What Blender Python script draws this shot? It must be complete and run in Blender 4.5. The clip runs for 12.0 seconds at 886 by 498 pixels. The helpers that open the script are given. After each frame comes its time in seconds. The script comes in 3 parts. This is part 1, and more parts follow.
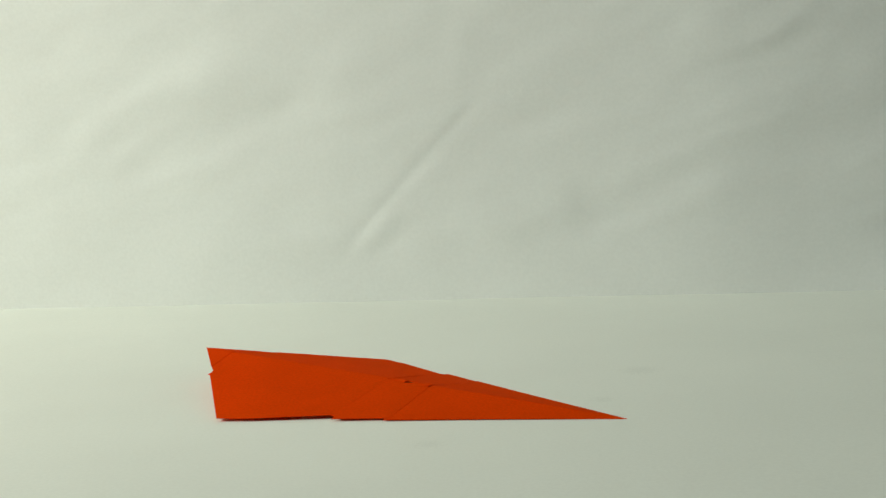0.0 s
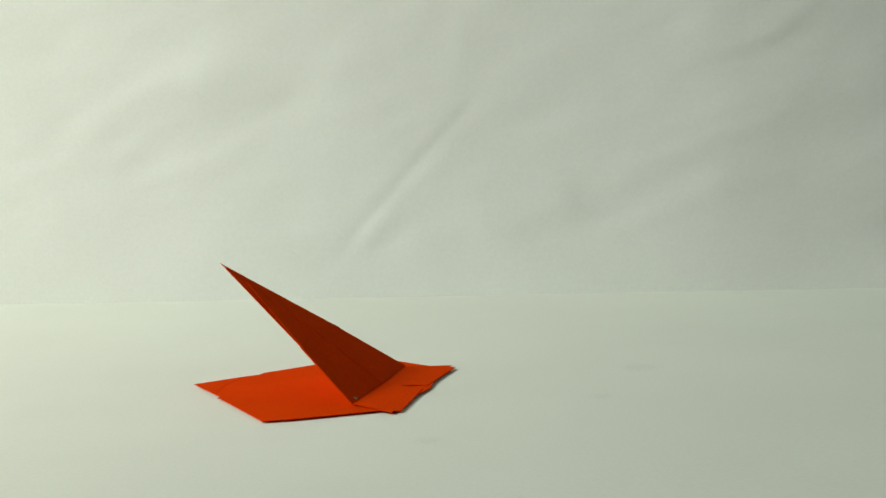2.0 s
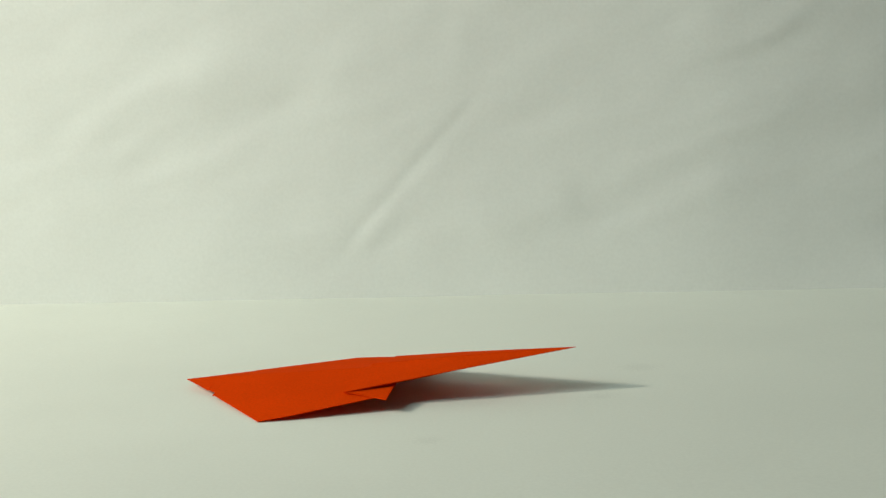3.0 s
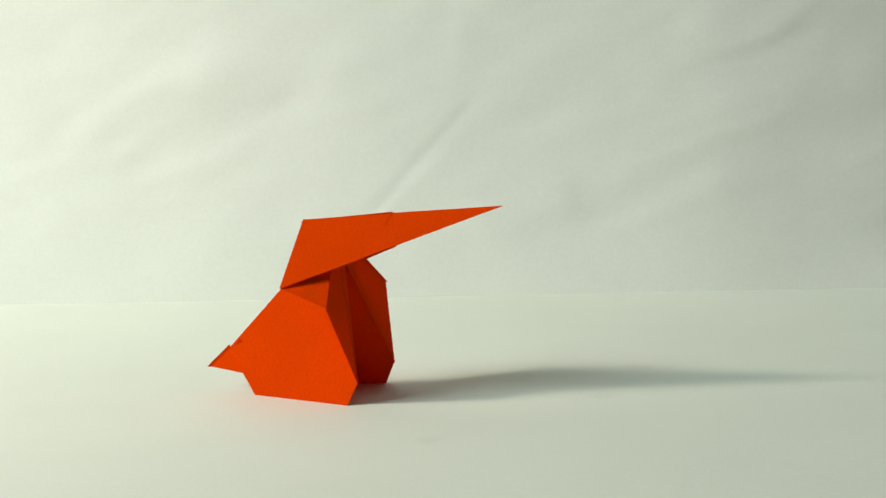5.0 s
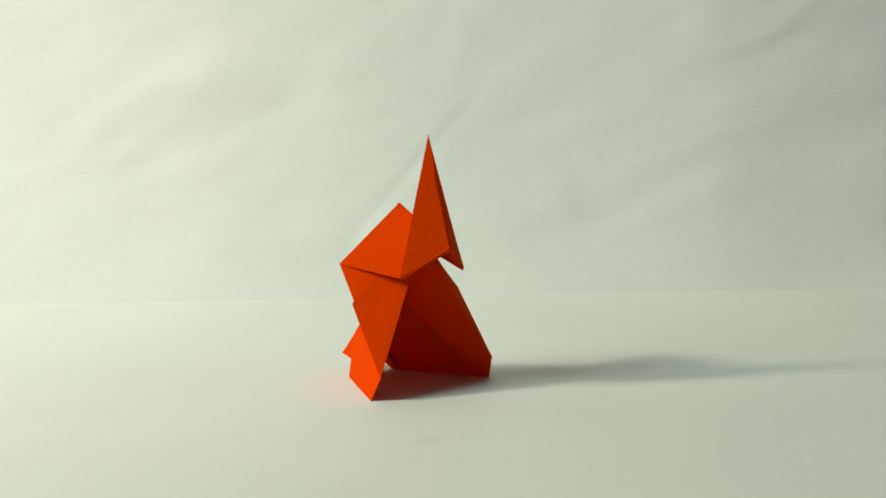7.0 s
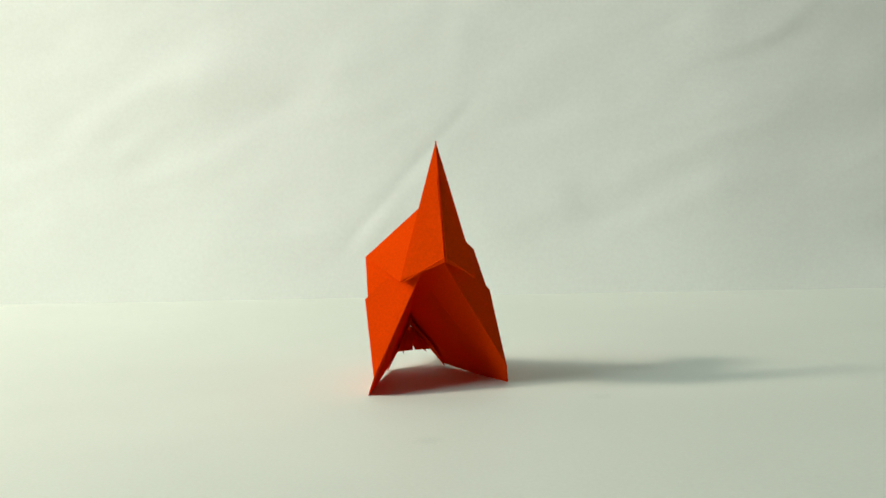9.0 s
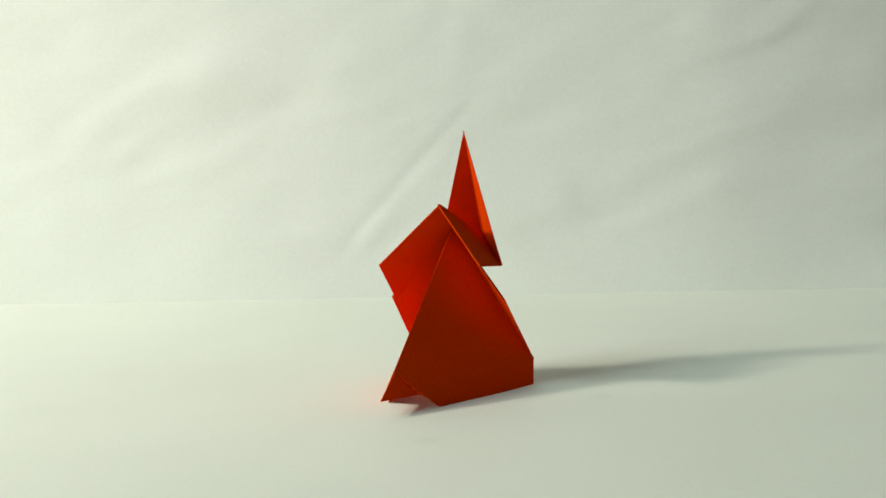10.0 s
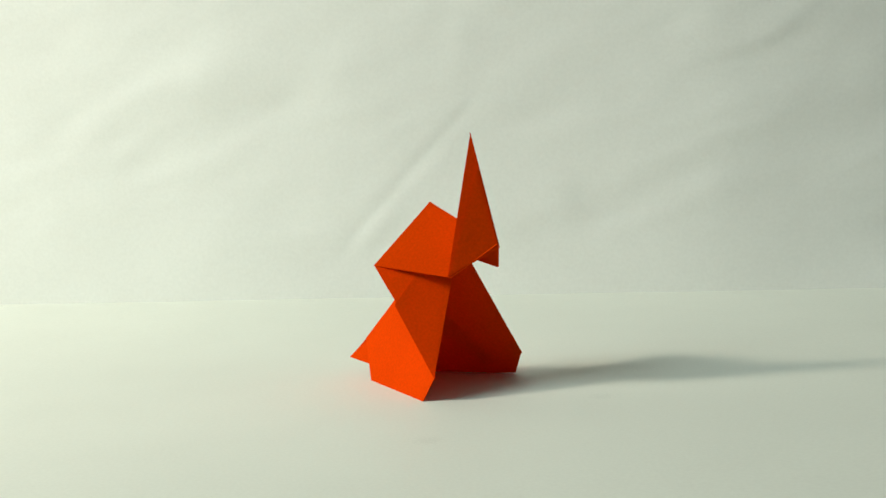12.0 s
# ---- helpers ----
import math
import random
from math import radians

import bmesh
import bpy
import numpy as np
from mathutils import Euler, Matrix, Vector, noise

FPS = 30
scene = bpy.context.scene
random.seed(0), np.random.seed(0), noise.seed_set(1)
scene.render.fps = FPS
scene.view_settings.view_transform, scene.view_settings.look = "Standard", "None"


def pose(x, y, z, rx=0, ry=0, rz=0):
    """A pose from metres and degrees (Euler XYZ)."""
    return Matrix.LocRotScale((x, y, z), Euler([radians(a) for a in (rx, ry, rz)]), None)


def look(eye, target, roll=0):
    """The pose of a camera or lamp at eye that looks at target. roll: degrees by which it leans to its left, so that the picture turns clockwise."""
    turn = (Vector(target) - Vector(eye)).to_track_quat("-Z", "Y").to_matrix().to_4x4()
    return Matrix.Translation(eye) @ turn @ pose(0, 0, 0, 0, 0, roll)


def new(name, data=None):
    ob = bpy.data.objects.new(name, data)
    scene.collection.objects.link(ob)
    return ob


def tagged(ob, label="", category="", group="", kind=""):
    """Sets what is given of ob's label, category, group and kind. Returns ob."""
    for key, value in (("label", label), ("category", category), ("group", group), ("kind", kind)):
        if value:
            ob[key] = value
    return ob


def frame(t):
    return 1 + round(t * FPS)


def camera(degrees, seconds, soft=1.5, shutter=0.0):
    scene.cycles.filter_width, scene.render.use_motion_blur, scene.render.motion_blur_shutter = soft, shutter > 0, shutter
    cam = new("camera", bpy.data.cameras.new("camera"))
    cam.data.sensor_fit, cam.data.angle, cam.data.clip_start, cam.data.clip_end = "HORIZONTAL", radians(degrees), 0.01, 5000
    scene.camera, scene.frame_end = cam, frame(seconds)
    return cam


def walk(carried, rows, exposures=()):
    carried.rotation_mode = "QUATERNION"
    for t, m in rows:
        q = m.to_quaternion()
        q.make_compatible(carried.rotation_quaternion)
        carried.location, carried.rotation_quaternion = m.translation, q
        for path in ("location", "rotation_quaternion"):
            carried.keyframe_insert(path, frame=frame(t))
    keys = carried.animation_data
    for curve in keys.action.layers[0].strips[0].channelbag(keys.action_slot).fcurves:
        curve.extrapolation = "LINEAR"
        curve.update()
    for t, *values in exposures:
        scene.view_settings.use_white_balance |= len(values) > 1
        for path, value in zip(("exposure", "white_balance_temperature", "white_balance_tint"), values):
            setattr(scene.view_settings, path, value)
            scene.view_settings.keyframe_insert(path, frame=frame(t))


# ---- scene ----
SECONDS = 12.0
EYE = (0.0, 0.0, 0.1337)
cam = camera(34.25, SECONDS)


def aim(pitch, roll):
    """The camera on its stand, tipped down by pitch degrees."""
    p = radians(pitch)
    return look(EYE, (0.0, math.cos(p), EYE[2] - math.sin(p)), roll)


walk(cam, [(0.0, aim(6.98, -2.95)), (0.2, aim(6.98, -2.95)), (0.35, aim(7.117, -2.811)), (12.0, aim(7.117, -2.811))],
     exposures=[(0.0, -0.24), (0.2, -0.24), (0.5, -0.2), (0.9, -0.1), (1.6, -0.12), (1.9, -0.22), (2.7, -0.22), (4.3, -0.09), (4.7, -0.08), (5.0, 0.04), (5.5, -0.06), (6.3, -0.06), (7.7, 0.03), (9.3, 0.05), (12.0, 0.05)])

# ---- light: a warm desk lamp on one side, and an added large cool fill high behind it ----
world = bpy.data.worlds.new("room_air")
world.use_nodes = True
world.node_tree.nodes["Background"].inputs[0].default_value = (0.75, 0.85, 1.0, 1)
world.node_tree.nodes["Background"].inputs[1].default_value = 0.012
scene.world = world


def area_lamp(name, where, target, size, size_y, watts, colour):
    data = bpy.data.lights.new(name, "AREA")
    data.shape, data.size, data.size_y = "RECTANGLE", size, size_y
    data.energy, data.color = watts, colour
    ob = new(name, data)
    ob.matrix_world = look(where, target)
    return ob


area_lamp("desk_lamp_light", (-1.054, 0.489, 0.654), (0.3, 0.56, 0.1), 0.13, 0.13, 8.0, (1.0, 0.90, 0.70))
# added fill lamp hanging in the room; the walls have no window
area_lamp("cool_fill_light", (-1.55, 0.15, 1.27), (0.2, 0.65, 0.05), 1.0, 1.0, 24.5, (0.765, 0.95, 0.91))


# ---- materials ----
def material(name, colour, rough, grain=0.0, grain_scale=400.0, stain=0.0, stain_scale=6.0, bump=0.0, gloss=0.3, through_light=0.0, spots=()):
    m = bpy.data.materials.new(name)
    m.use_nodes = True
    nt = m.node_tree
    b = nt.nodes["Principled BSDF"]
    b.inputs["Roughness"].default_value = rough
    b.inputs["Specular IOR Level"].default_value = gloss
    co = nt.nodes.new("ShaderNodeTexCoord")
    fine = nt.nodes.new("ShaderNodeTexNoise")
    fine.inputs["Scale"].default_value, fine.inputs["Detail"].default_value = grain_scale, 6
    broad = nt.nodes.new("ShaderNodeTexNoise")
    broad.inputs["Scale"].default_value, broad.inputs["Detail"].default_value = stain_scale, 4
    for n in (fine, broad):
        nt.links.new(co.outputs["Object"], n.inputs["Vector"])
    last = None
    for src, amount in ((fine, grain), (broad, stain)):
        ramp = nt.nodes.new("ShaderNodeMapRange")
        ramp.inputs["From Min"].default_value, ramp.inputs["From Max"].default_value = 0.3, 0.7
        ramp.inputs["To Min"].default_value, ramp.inputs["To Max"].default_value = 1 - amount, 1 + amount * 0.4
        nt.links.new(src.outputs["Fac"], ramp.inputs["Value"])
        mix = nt.nodes.new("ShaderNodeVectorMath")
        mix.operation = "SCALE"
        if last is None:
            mix.inputs[0].default_value = colour
        else:
            nt.links.new(last.outputs[0], mix.inputs[0])
        nt.links.new(ramp.outputs[0], mix.inputs["Scale"])
        last = mix
    for x, y, radius in spots:  # faint finger smudges
        far = nt.nodes.new("ShaderNodeVectorMath")
        far.operation = "DISTANCE"
        far.inputs[1].default_value = (x, y, 0)
        nt.links.new(co.outputs["Object"], far.inputs[0])
        edge = nt.nodes.new("ShaderNodeMath")
        edge.operation = "MULTIPLY_ADD"
        edge.inputs[1].default_value = 0.012
        nt.links.new(fine.outputs["Fac"], edge.inputs[0])
        nt.links.new(far.outputs["Value"], edge.inputs[2])
        fade = nt.nodes.new("ShaderNodeMapRange")
        fade.interpolation_type = "SMOOTHSTEP"
        fade.inputs["From Min"].default_value, fade.inputs["From Max"].default_value = radius * 0.3 + 0.004, radius + 0.008
        fade.inputs["To Min"].default_value, fade.inputs["To Max"].default_value = 0.945, 1.0
        nt.links.new(edge.outputs[0], fade.inputs["Value"])
        mix = nt.nodes.new("ShaderNodeVectorMath")
        mix.operation = "SCALE"
        nt.links.new(last.outputs[0], mix.inputs[0])
        nt.links.new(fade.outputs[0], mix.inputs["Scale"])
        last = mix
    nt.links.new(last.outputs[0], b.inputs["Base Color"])
    if bump:
        bp = nt.nodes.new("ShaderNodeBump")
        bp.inputs["Strength"].default_value, bp.inputs["Distance"].default_value = bump, 0.0004
        nt.links.new(fine.outputs["Fac"], bp.inputs["Height"])
        nt.links.new(bp.outputs[0], b.inputs["Normal"])
    if through_light:
        tr = nt.nodes.new("ShaderNodeBsdfTranslucent")
        deep = nt.nodes.new("ShaderNodeVectorMath")
        deep.operation = "MULTIPLY"
        deep.inputs[1].default_value = (1.0, 0.10, 0.05)  # light that passes the paper comes out deeper in colour
        nt.links.new(last.outputs[0], deep.inputs[0])
        nt.links.new(deep.outputs[0], tr.inputs["Color"])
        mx = nt.nodes.new("ShaderNodeMixShader")
        mx.inputs[0].default_value = through_light
        nt.links.new(b.outputs[0], mx.inputs[1])
        nt.links.new(tr.outputs[0], mx.inputs[2])
        nt.links.new(mx.outputs[0], nt.nodes["Material Output"].inputs["Surface"])
    return m


ORANGE = material("orange_paper", (0.90, 0.066, 0.0003), 0.85, 0.10, 900, 0.06, 25, 0.25, gloss=0.01, through_light=0.25)
SHEET = material("white_card", (0.81, 0.82, 0.755), 0.6, 0.03, 700, 0.035, 7, 0.15, gloss=0.25, spots=((-0.009, 0.511, 0.006), (0.061, 0.567, 0.005), (0.083, 0.619, 0.010)))
CLOTH = material("white_backdrop_paper", (0.865, 0.875, 0.85), 0.7, 0.03, 500, 0.04, 9, 0.2)
PLASTER = material("wall_plaster", (0.22, 0.23, 0.23), 0.8, 0.05, 60, 0.05, 2, 0.3)
WOOD = material("floor_boards", (0.28, 0.20, 0.13), 0.5, 0.2, 30, 0.15, 2, 0.3)
BARE = material("bare_paper", (0.45, 0.33, 0.20), 0.8, 0.3, 900, 0.2, 200, 0.0, gloss=0.05)


# ---- mesh helpers ----
def mesh_of(name, bm, mat, smooth=False):
    me = bpy.data.meshes.new(name)
    bm.normal_update()
    bm.to_mesh(me)
    bm.free()
    me.materials.append(mat)
    if smooth:
        me.polygons.foreach_set("use_smooth", [True] * len(me.polygons))
    return me


def part(name, bm, mat, parent, label="", smooth=False):
    ob = new(name, mesh_of(name, bm, mat, smooth))
    ob.parent = parent
    return tagged(ob, label)


def box(name, lo, hi, mat, label, category):
    bm = bmesh.new()
    bmesh.ops.create_cube(bm, size=1)
    for v in bm.verts:
        v.co = [lo[i] + (v.co[i] + 0.5) * (hi[i] - lo[i]) for i in range(3)]
    return tagged(new(name, mesh_of(name, bm, mat)), label, category, kind="structure")


# ---- the room round the table ----
FLOOR_Z = -0.75
box("floor", (-2.1, -1.5, FLOOR_Z - 0.05), (1.9, 2.0, FLOOR_Z), WOOD, "brown wooden floor under the table", "floor")
box("ceiling", (-2.1, -1.5, 1.70), (1.9, 2.0, 1.75), PLASTER, "plain pale ceiling of the room", "ceiling")
box("wall_north", (-2.1, 2.0, FLOOR_Z), (1.9, 2.1, 1.75), PLASTER, "plain pale wall behind the backdrop", "wall")
box("wall_south", (-2.1, -1.6, FLOOR_Z), (1.9, -1.5, 1.75), PLASTER, "plain pale wall behind the camera", "wall")
box("wall_west", (-2.2, -1.6, FLOOR_Z), (-2.1, 2.1, 1.75), PLASTER, "plain pale wall beside the lamp", "wall")
box("wall_east", (1.9, -1.6, FLOOR_Z), (2.0, 2.1, 1.75), PLASTER, "plain pale wall opposite the lamp", "wall")

# the backdrop stands at a slight angle to the camera
BACK = Vector((0.0, 0.844, 0.0))
ALONG = Vector((0.527, -0.101, 0.0)).normalized()
AWAY = Vector((-ALONG.y, ALONG.x, 0.0))


def table_sheet():
    """The white table sheet: gently uneven, its far edge along the backdrop."""
    bm = bmesh.new()
    nx, ny = 90, 70
    grid = []
    for j in range(ny + 1):
        v = -0.55 + 0.56 * (j / ny) if j < ny else 0.012
        row = []
        for i in range(nx + 1):
            u = -0.75 + 1.5 * i / nx
            p = BACK + ALONG * u + AWAY * v
            h = 0.0006 * (noise.noise((u * 7, v * 7, 3.0)) - 0.6) - 0.0002
            near = min(1.0, max(0.0, (math.hypot(p.x, p.y - 0.6) - 0.12) / 0.1))
            row.append(bm.verts.new((p.x, p.y, h * near)))
        grid.append(row)
    for j in range(ny):
        for i in range(nx):
            bm.faces.new((grid[j][i], grid[j][i + 1], grid[j + 1][i + 1], grid[j + 1][i]))
    ob = new("table_sheet", mesh_of("table_sheet", bm, SHEET, True))
    sol = ob.modifiers.new("thick", "SOLIDIFY")
    sol.thickness, sol.offset = 0.004, -1
    return tagged(ob, "matt off-white sheet laid flat over the table", "table", kind="structure")


table_sheet()
box("table_top", (-0.8, 0.15, -0.035), (0.8, 1.1, -0.0062), WOOD, "brown wooden table top under the white sheet", "table")


def crease(u, z, u0, z0, u1, z1, width, height, side=0.0):
    """A soft fold in the backdrop along a line; side shifts its lit flank."""
    du, dz = u1 - u0, z1 - z0
    L = math.hypot(du, dz)
    s = ((u - u0) * du + (z - z0) * dz) / (L * L)
    d = ((u - u0) * dz - (z - z0) * du) / L
    fade = math.exp(-max(0.0, abs(s - 0.5) - 0.42) ** 2 * 60)
    return height * fade * math.exp(-(d / width) ** 2) + side * fade * math.tanh(d / width) * math.exp(-(d / (4 * width)) ** 2)


CREASES = (
    (-0.058, 0.034, 0.020, 0.113, 0.0032, -0.00021, 0.0),
    (-0.050, 0.030, -0.030, 0.052, 0.006, 0.00030, 0.0),
    (-0.227, 0.105, -0.124, 0.146, 0.012, 0.00055, 0.0),
    (-0.190, 0.085, -0.080, 0.123, 0.011, -0.00050, 0.0),
    (-0.250, 0.060, -0.120, 0.085, 0.012, 0.00030, 0.0),
    (0.026, 0.100, 0.120, 0.114, 0.009, -0.00035, 0.0),
    (0.082, 0.042, 0.165, 0.080, 0.012, -0.00045, 0.0),
    (0.020, 0.035, 0.075, 0.060, 0.012, 0.00035, 0.0),
    (0.170, 0.080, 0.300, 0.100, 0.012, -0.00040, 0.0),
    (0.215, 0.088, 0.245, 0.096, 0.004, 0.00016, 0.0),
    (0.185, 0.140, 0.220, 0.165, 0.006, 0.00020, 0.0),
    (0.005, 0.100, 0.024, 0.200, 0.006, 0.00008, 0.0),
    (-0.060, 0.135, 0.000, 0.170, 0.014, 0.00035, 0.0),
    (-0.150, 0.030, -0.060, 0.040, 0.010, 0.00022, 0.0),
)


def backdrop():
    bm = bmesh.new()
    nx, nz = 480, 240
    grid = []
    for j in range(nz + 1):
        z = -0.004 + 0.60 * j / nz
        row = []
        for i in range(nx + 1):
            u = -0.70 + 1.4 * i / nx
            d = 1.7 * sum(crease(u, z, *c) for c in CREASES) if abs(u) < 0.36 and z < 0.3 else 0.0
            d += 0.0016 * noise.noise((u * 5, z * 6, 1.0)) + 0.0008 * noise.noise((u * 14 - z * 20, z * 30 + u * 4, 5.0))
            d += 0.00035 * noise.noise((u * 40 - z * 30, z * 95, 9.0))
            d -= 0.07 * math.log1p(math.exp((u - 0.165) / 0.006)) * 0.006
            d *= min(1.0, 0.25 + z / 0.05)
            p = BACK + ALONG * u + AWAY * (0.004 - d)
            row.append(bm.verts.new((p.x, p.y, z)))
        grid.append(row)
    for j in range(nz):
        for i in range(nx):
            bm.faces.new((grid[j][i], grid[j][i + 1], grid[j + 1][i + 1], grid[j + 1][i]))
    ob = new("backdrop", mesh_of("backdrop", bm, CLOTH, True))
    sol = ob.modifiers.new("thick", "SOLIDIFY")
    sol.thickness, sol.offset = 0.002, -1
    return tagged(ob, "creased off-white paper backdrop standing behind the table", "backdrop", kind="structure")


backdrop()

# ---- the paper elephant: every fold of the sheet is a stiff panel of its own (mm) ----
FOLDS = {
    "body_side": ((-35.11, 21.5), (37.64, 37.77), (19.29, -24.77), (9.51, -31.1), (-31.33, -3.4)),
    "chest_flap": ((-33.86, -5.44), (31.3, -7.04), (2.56, 12.48)),
    "neck_fold": ((21.89, 4.52), (-12.84, 11.39), (-24.81, -7.34), (15.76, -8.56)),
    "head_side": ((-18.19, -14.58), (-18.19, 21.42), (14.87, 7.74), (21.51, -14.58)),
    "trunk_side": ((-13.55, -7.44), (-20.19, 14.88), (33.75, -7.44)),
    "rump_fold": ((-1.05, -10.9), (-6.8, 14.4), (2.36, 6.17), (5.78, -10.9)),
    "tail_side": ((-1.96, -6.71), (13, 2.53), (-11.04, 4.18)),
}
UNDER = {('body_side', -1): -1, ('body_side', 1): -1, ('chest_flap', -1): -1, ('chest_flap', 1): -1, ('neck_fold', -1): 1, ('neck_fold', 1): 1, ('head_side', -1): 1, ('head_side', 1): 1, ('trunk_side', -1): 1, ('trunk_side', 1): 1, ('rump_fold', -1): -1, ('rump_fold', 1): -1, ('tail_side', -1): 1, ('tail_side', 1): 1}
elephant = tagged(new("paper_elephant"), "folded bright orange origami paper elephant on the white table", "origami")


def panel(pts, seed, top, grow=0.22, bow=0.15):
    """A stiff paper panel between its folds, with a faint bow and paper thickness."""
    bm = bmesh.new()
    wide = []
    for i, p in enumerate(pts):
        a, b = (p - pts[i - 1]).normalized(), (pts[(i + 1) % len(pts)] - p).normalized()
        out = (a - b).normalized() * (1 if sum(pts[j - 1].cross(pts[j]).z for j in range(len(pts))) > 0 else 1)
        wide.append(p + out * min(0.9, grow / max(0.2, abs(a.cross(out).z))))
    pts = wide
    cen = sum(pts, Vector()) / len(pts)
    cv = bm.verts.new(cen)
    ring = [bm.verts.new(p) for p in pts]
    for i in range(len(ring)):
        bm.faces.new((cv, ring[i], ring[(i + 1) % len(ring)]))
    bmesh.ops.subdivide_edges(bm, edges=bm.edges[:], cuts=4, use_grid_fill=True)
    for v in bm.verts:
        if not v.is_boundary:
            edge = min(((v.co - a) - (b - a) * max(0, min(1, (v.co - a).dot(b - a) / (b - a).length_squared))).length
                       for a, b in zip(pts, pts[1:] + pts[:1]))
            v.co.z += min(1.0, edge / 8.0) * bow * noise.noise((v.co.x * 0.05 + seed, v.co.y * 0.05, seed * 3.1))
    bmesh.ops.recalc_face_normals(bm, faces=bm.faces[:])
    low = bmesh.ops.duplicate(bm, geom=bm.verts[:] + bm.edges[:] + bm.faces[:])
    rim = [e for e in bm.edges if e.is_boundary]
    for g in low["geom"]:
        if isinstance(g, bmesh.types.BMVert):
            g.co.z -= THICK
    bmesh.ops.reverse_faces(bm, faces=[g for g in low["geom"] if isinstance(g, bmesh.types.BMFace)])
    bmesh.ops.bridge_loops(bm, edges=rim)
    bmesh.ops.recalc_face_normals(bm, faces=bm.faces[:])
    for v in bm.verts:
        v.co.z += THICK / 2 + top
        v.co *= 0.001
    return bm


THICK = 0.26
# the folded-in border of the square lies under these panels and stops short of the ridge
LINED = {"head_side": (0, 3), "trunk_side": (0, 2)}
TUCK = {"neck_fold": (3, 2, 4.5, 3.2), "body_side": (0, 4, 6.0, 1.2)}
hems = []
sheets = {}
for number, (name, corners) in enumerate(FOLDS.items()):
    for hand in (-1, 1):
        pts = [Vector((x, y * -hand, 0)) for x, y in corners]
        panel_ob = part(name, panel(pts, number + 0.37 * hand, 0.0, {"chest_flap": 0.6, "neck_fold": 0.8, "trunk_side": 0.8}.get(name, 0.25)), ORANGE, elephant)
        sheets[name, hand] = panel_ob
        if name in LINED:
            i, j = LINED[name]
            ridge = (pts[j] - pts[i]).normalized()
            cen = sum(pts, Vector()) / len(pts)
            inward = (cen - pts[i]) - ridge * (cen - pts[i]).dot(ridge)
            inward.normalize()
            lining = [p.copy() for p in pts]
            for k, gap in ((i, 0.55), (j, 0.55 if name != "trunk_side" else 0.75)):
                lining[k] += inward * gap
            if name == "trunk_side":
                lining[j] -= ridge * 14
            part("inner_flap", panel(lining, number + 5.2, UNDER[name, hand] * 0.3, 0.1), ORANGE, panel_ob)

        if name in TUCK:  # the hem that runs on under the next panel
            i, j, deep, short = TUCK[name]
            a, b = pts[i], pts[j]
            cen = sum(pts, Vector()) / len(pts)
            out = (a - cen) - (b - a).normalized() * (a - cen).dot((b - a).normalized())
            out.normalize()
            if name == "neck_fold":
                b = b + (a - b).normalized() * 2.5
            hem = [a - out * 2, a + out * deep, b + out * short, b - out * 2]
            hem_ob = part("inner_flap", panel(hem, number + 5.2, UNDER[name, hand] * 0.04, 0.1, 0.05), ORANGE, panel_ob)
            hems.append((hem_ob, name, out * (-0.001 * deep) if name == "body_side" else (a + b) * -0.0004 - out * 0.001))


# a hem that runs on from the body under the neck, and slips inside once the body stands
for hand in (-1, 1):
    m, r = [Vector((x, y * -hand, 0)) for x, y in FOLDS["body_side"][1:3]]
    fm, fr, fc = [Vector((x, y, 0)) for x, y in FOLDS["chest_flap"]]
    run, rise = (fc - fm).dot((fr - fm).normalized()), (fc - fm).cross((fr - fm).normalized()).length
    h = (r - m).normalized()
    side = m - h * m.dot(h)
    side.normalize()
    c = m + h * run + side * rise
    edge = (c - m).normalized()
    out = (m - edge * m.dot(edge)).normalized()
    hem = [m - edge * 0.5 - out * 0.5, m - edge * 1.0 + out * 8.5, c + edge * 0.8 + out * 3.4, c + edge * 0.3 - out * 2]
    hem_ob = part("inner_flap", panel(hem, 3.3 + hand, UNDER["body_side", hand] * 0.04, 0.1, 0.05), ORANGE, sheets["body_side", hand])
    hems.append((hem_ob, "neck", -0.001 * (m + c + out * 1.5) * 0.5))


brims = []
# the front edge of each chest flap swings out from behind it as the body is bent upright
for hand in (-1, 1):
    m, r = [Vector((x, y * -hand, 0)) for x, y in FOLDS["chest_flap"][:2]]
    ahead = Vector((0, hand, 0))
    brim = [m + ahead * 4.5, r, m - ahead + (r - m) * 0.06]
    brim_ob = part("front_edge", panel(brim, 7.7 + hand, UNDER["chest_flap", hand] * 0.15, 0.1), ORANGE, sheets["chest_flap", hand])
    tuck = Matrix.Translation(r * 0.001) @ Matrix.Rotation(radians(6.0 * hand), 4, "Z") @ Matrix.Translation(r * -0.001)
    brims.append((brim_ob, tuck))


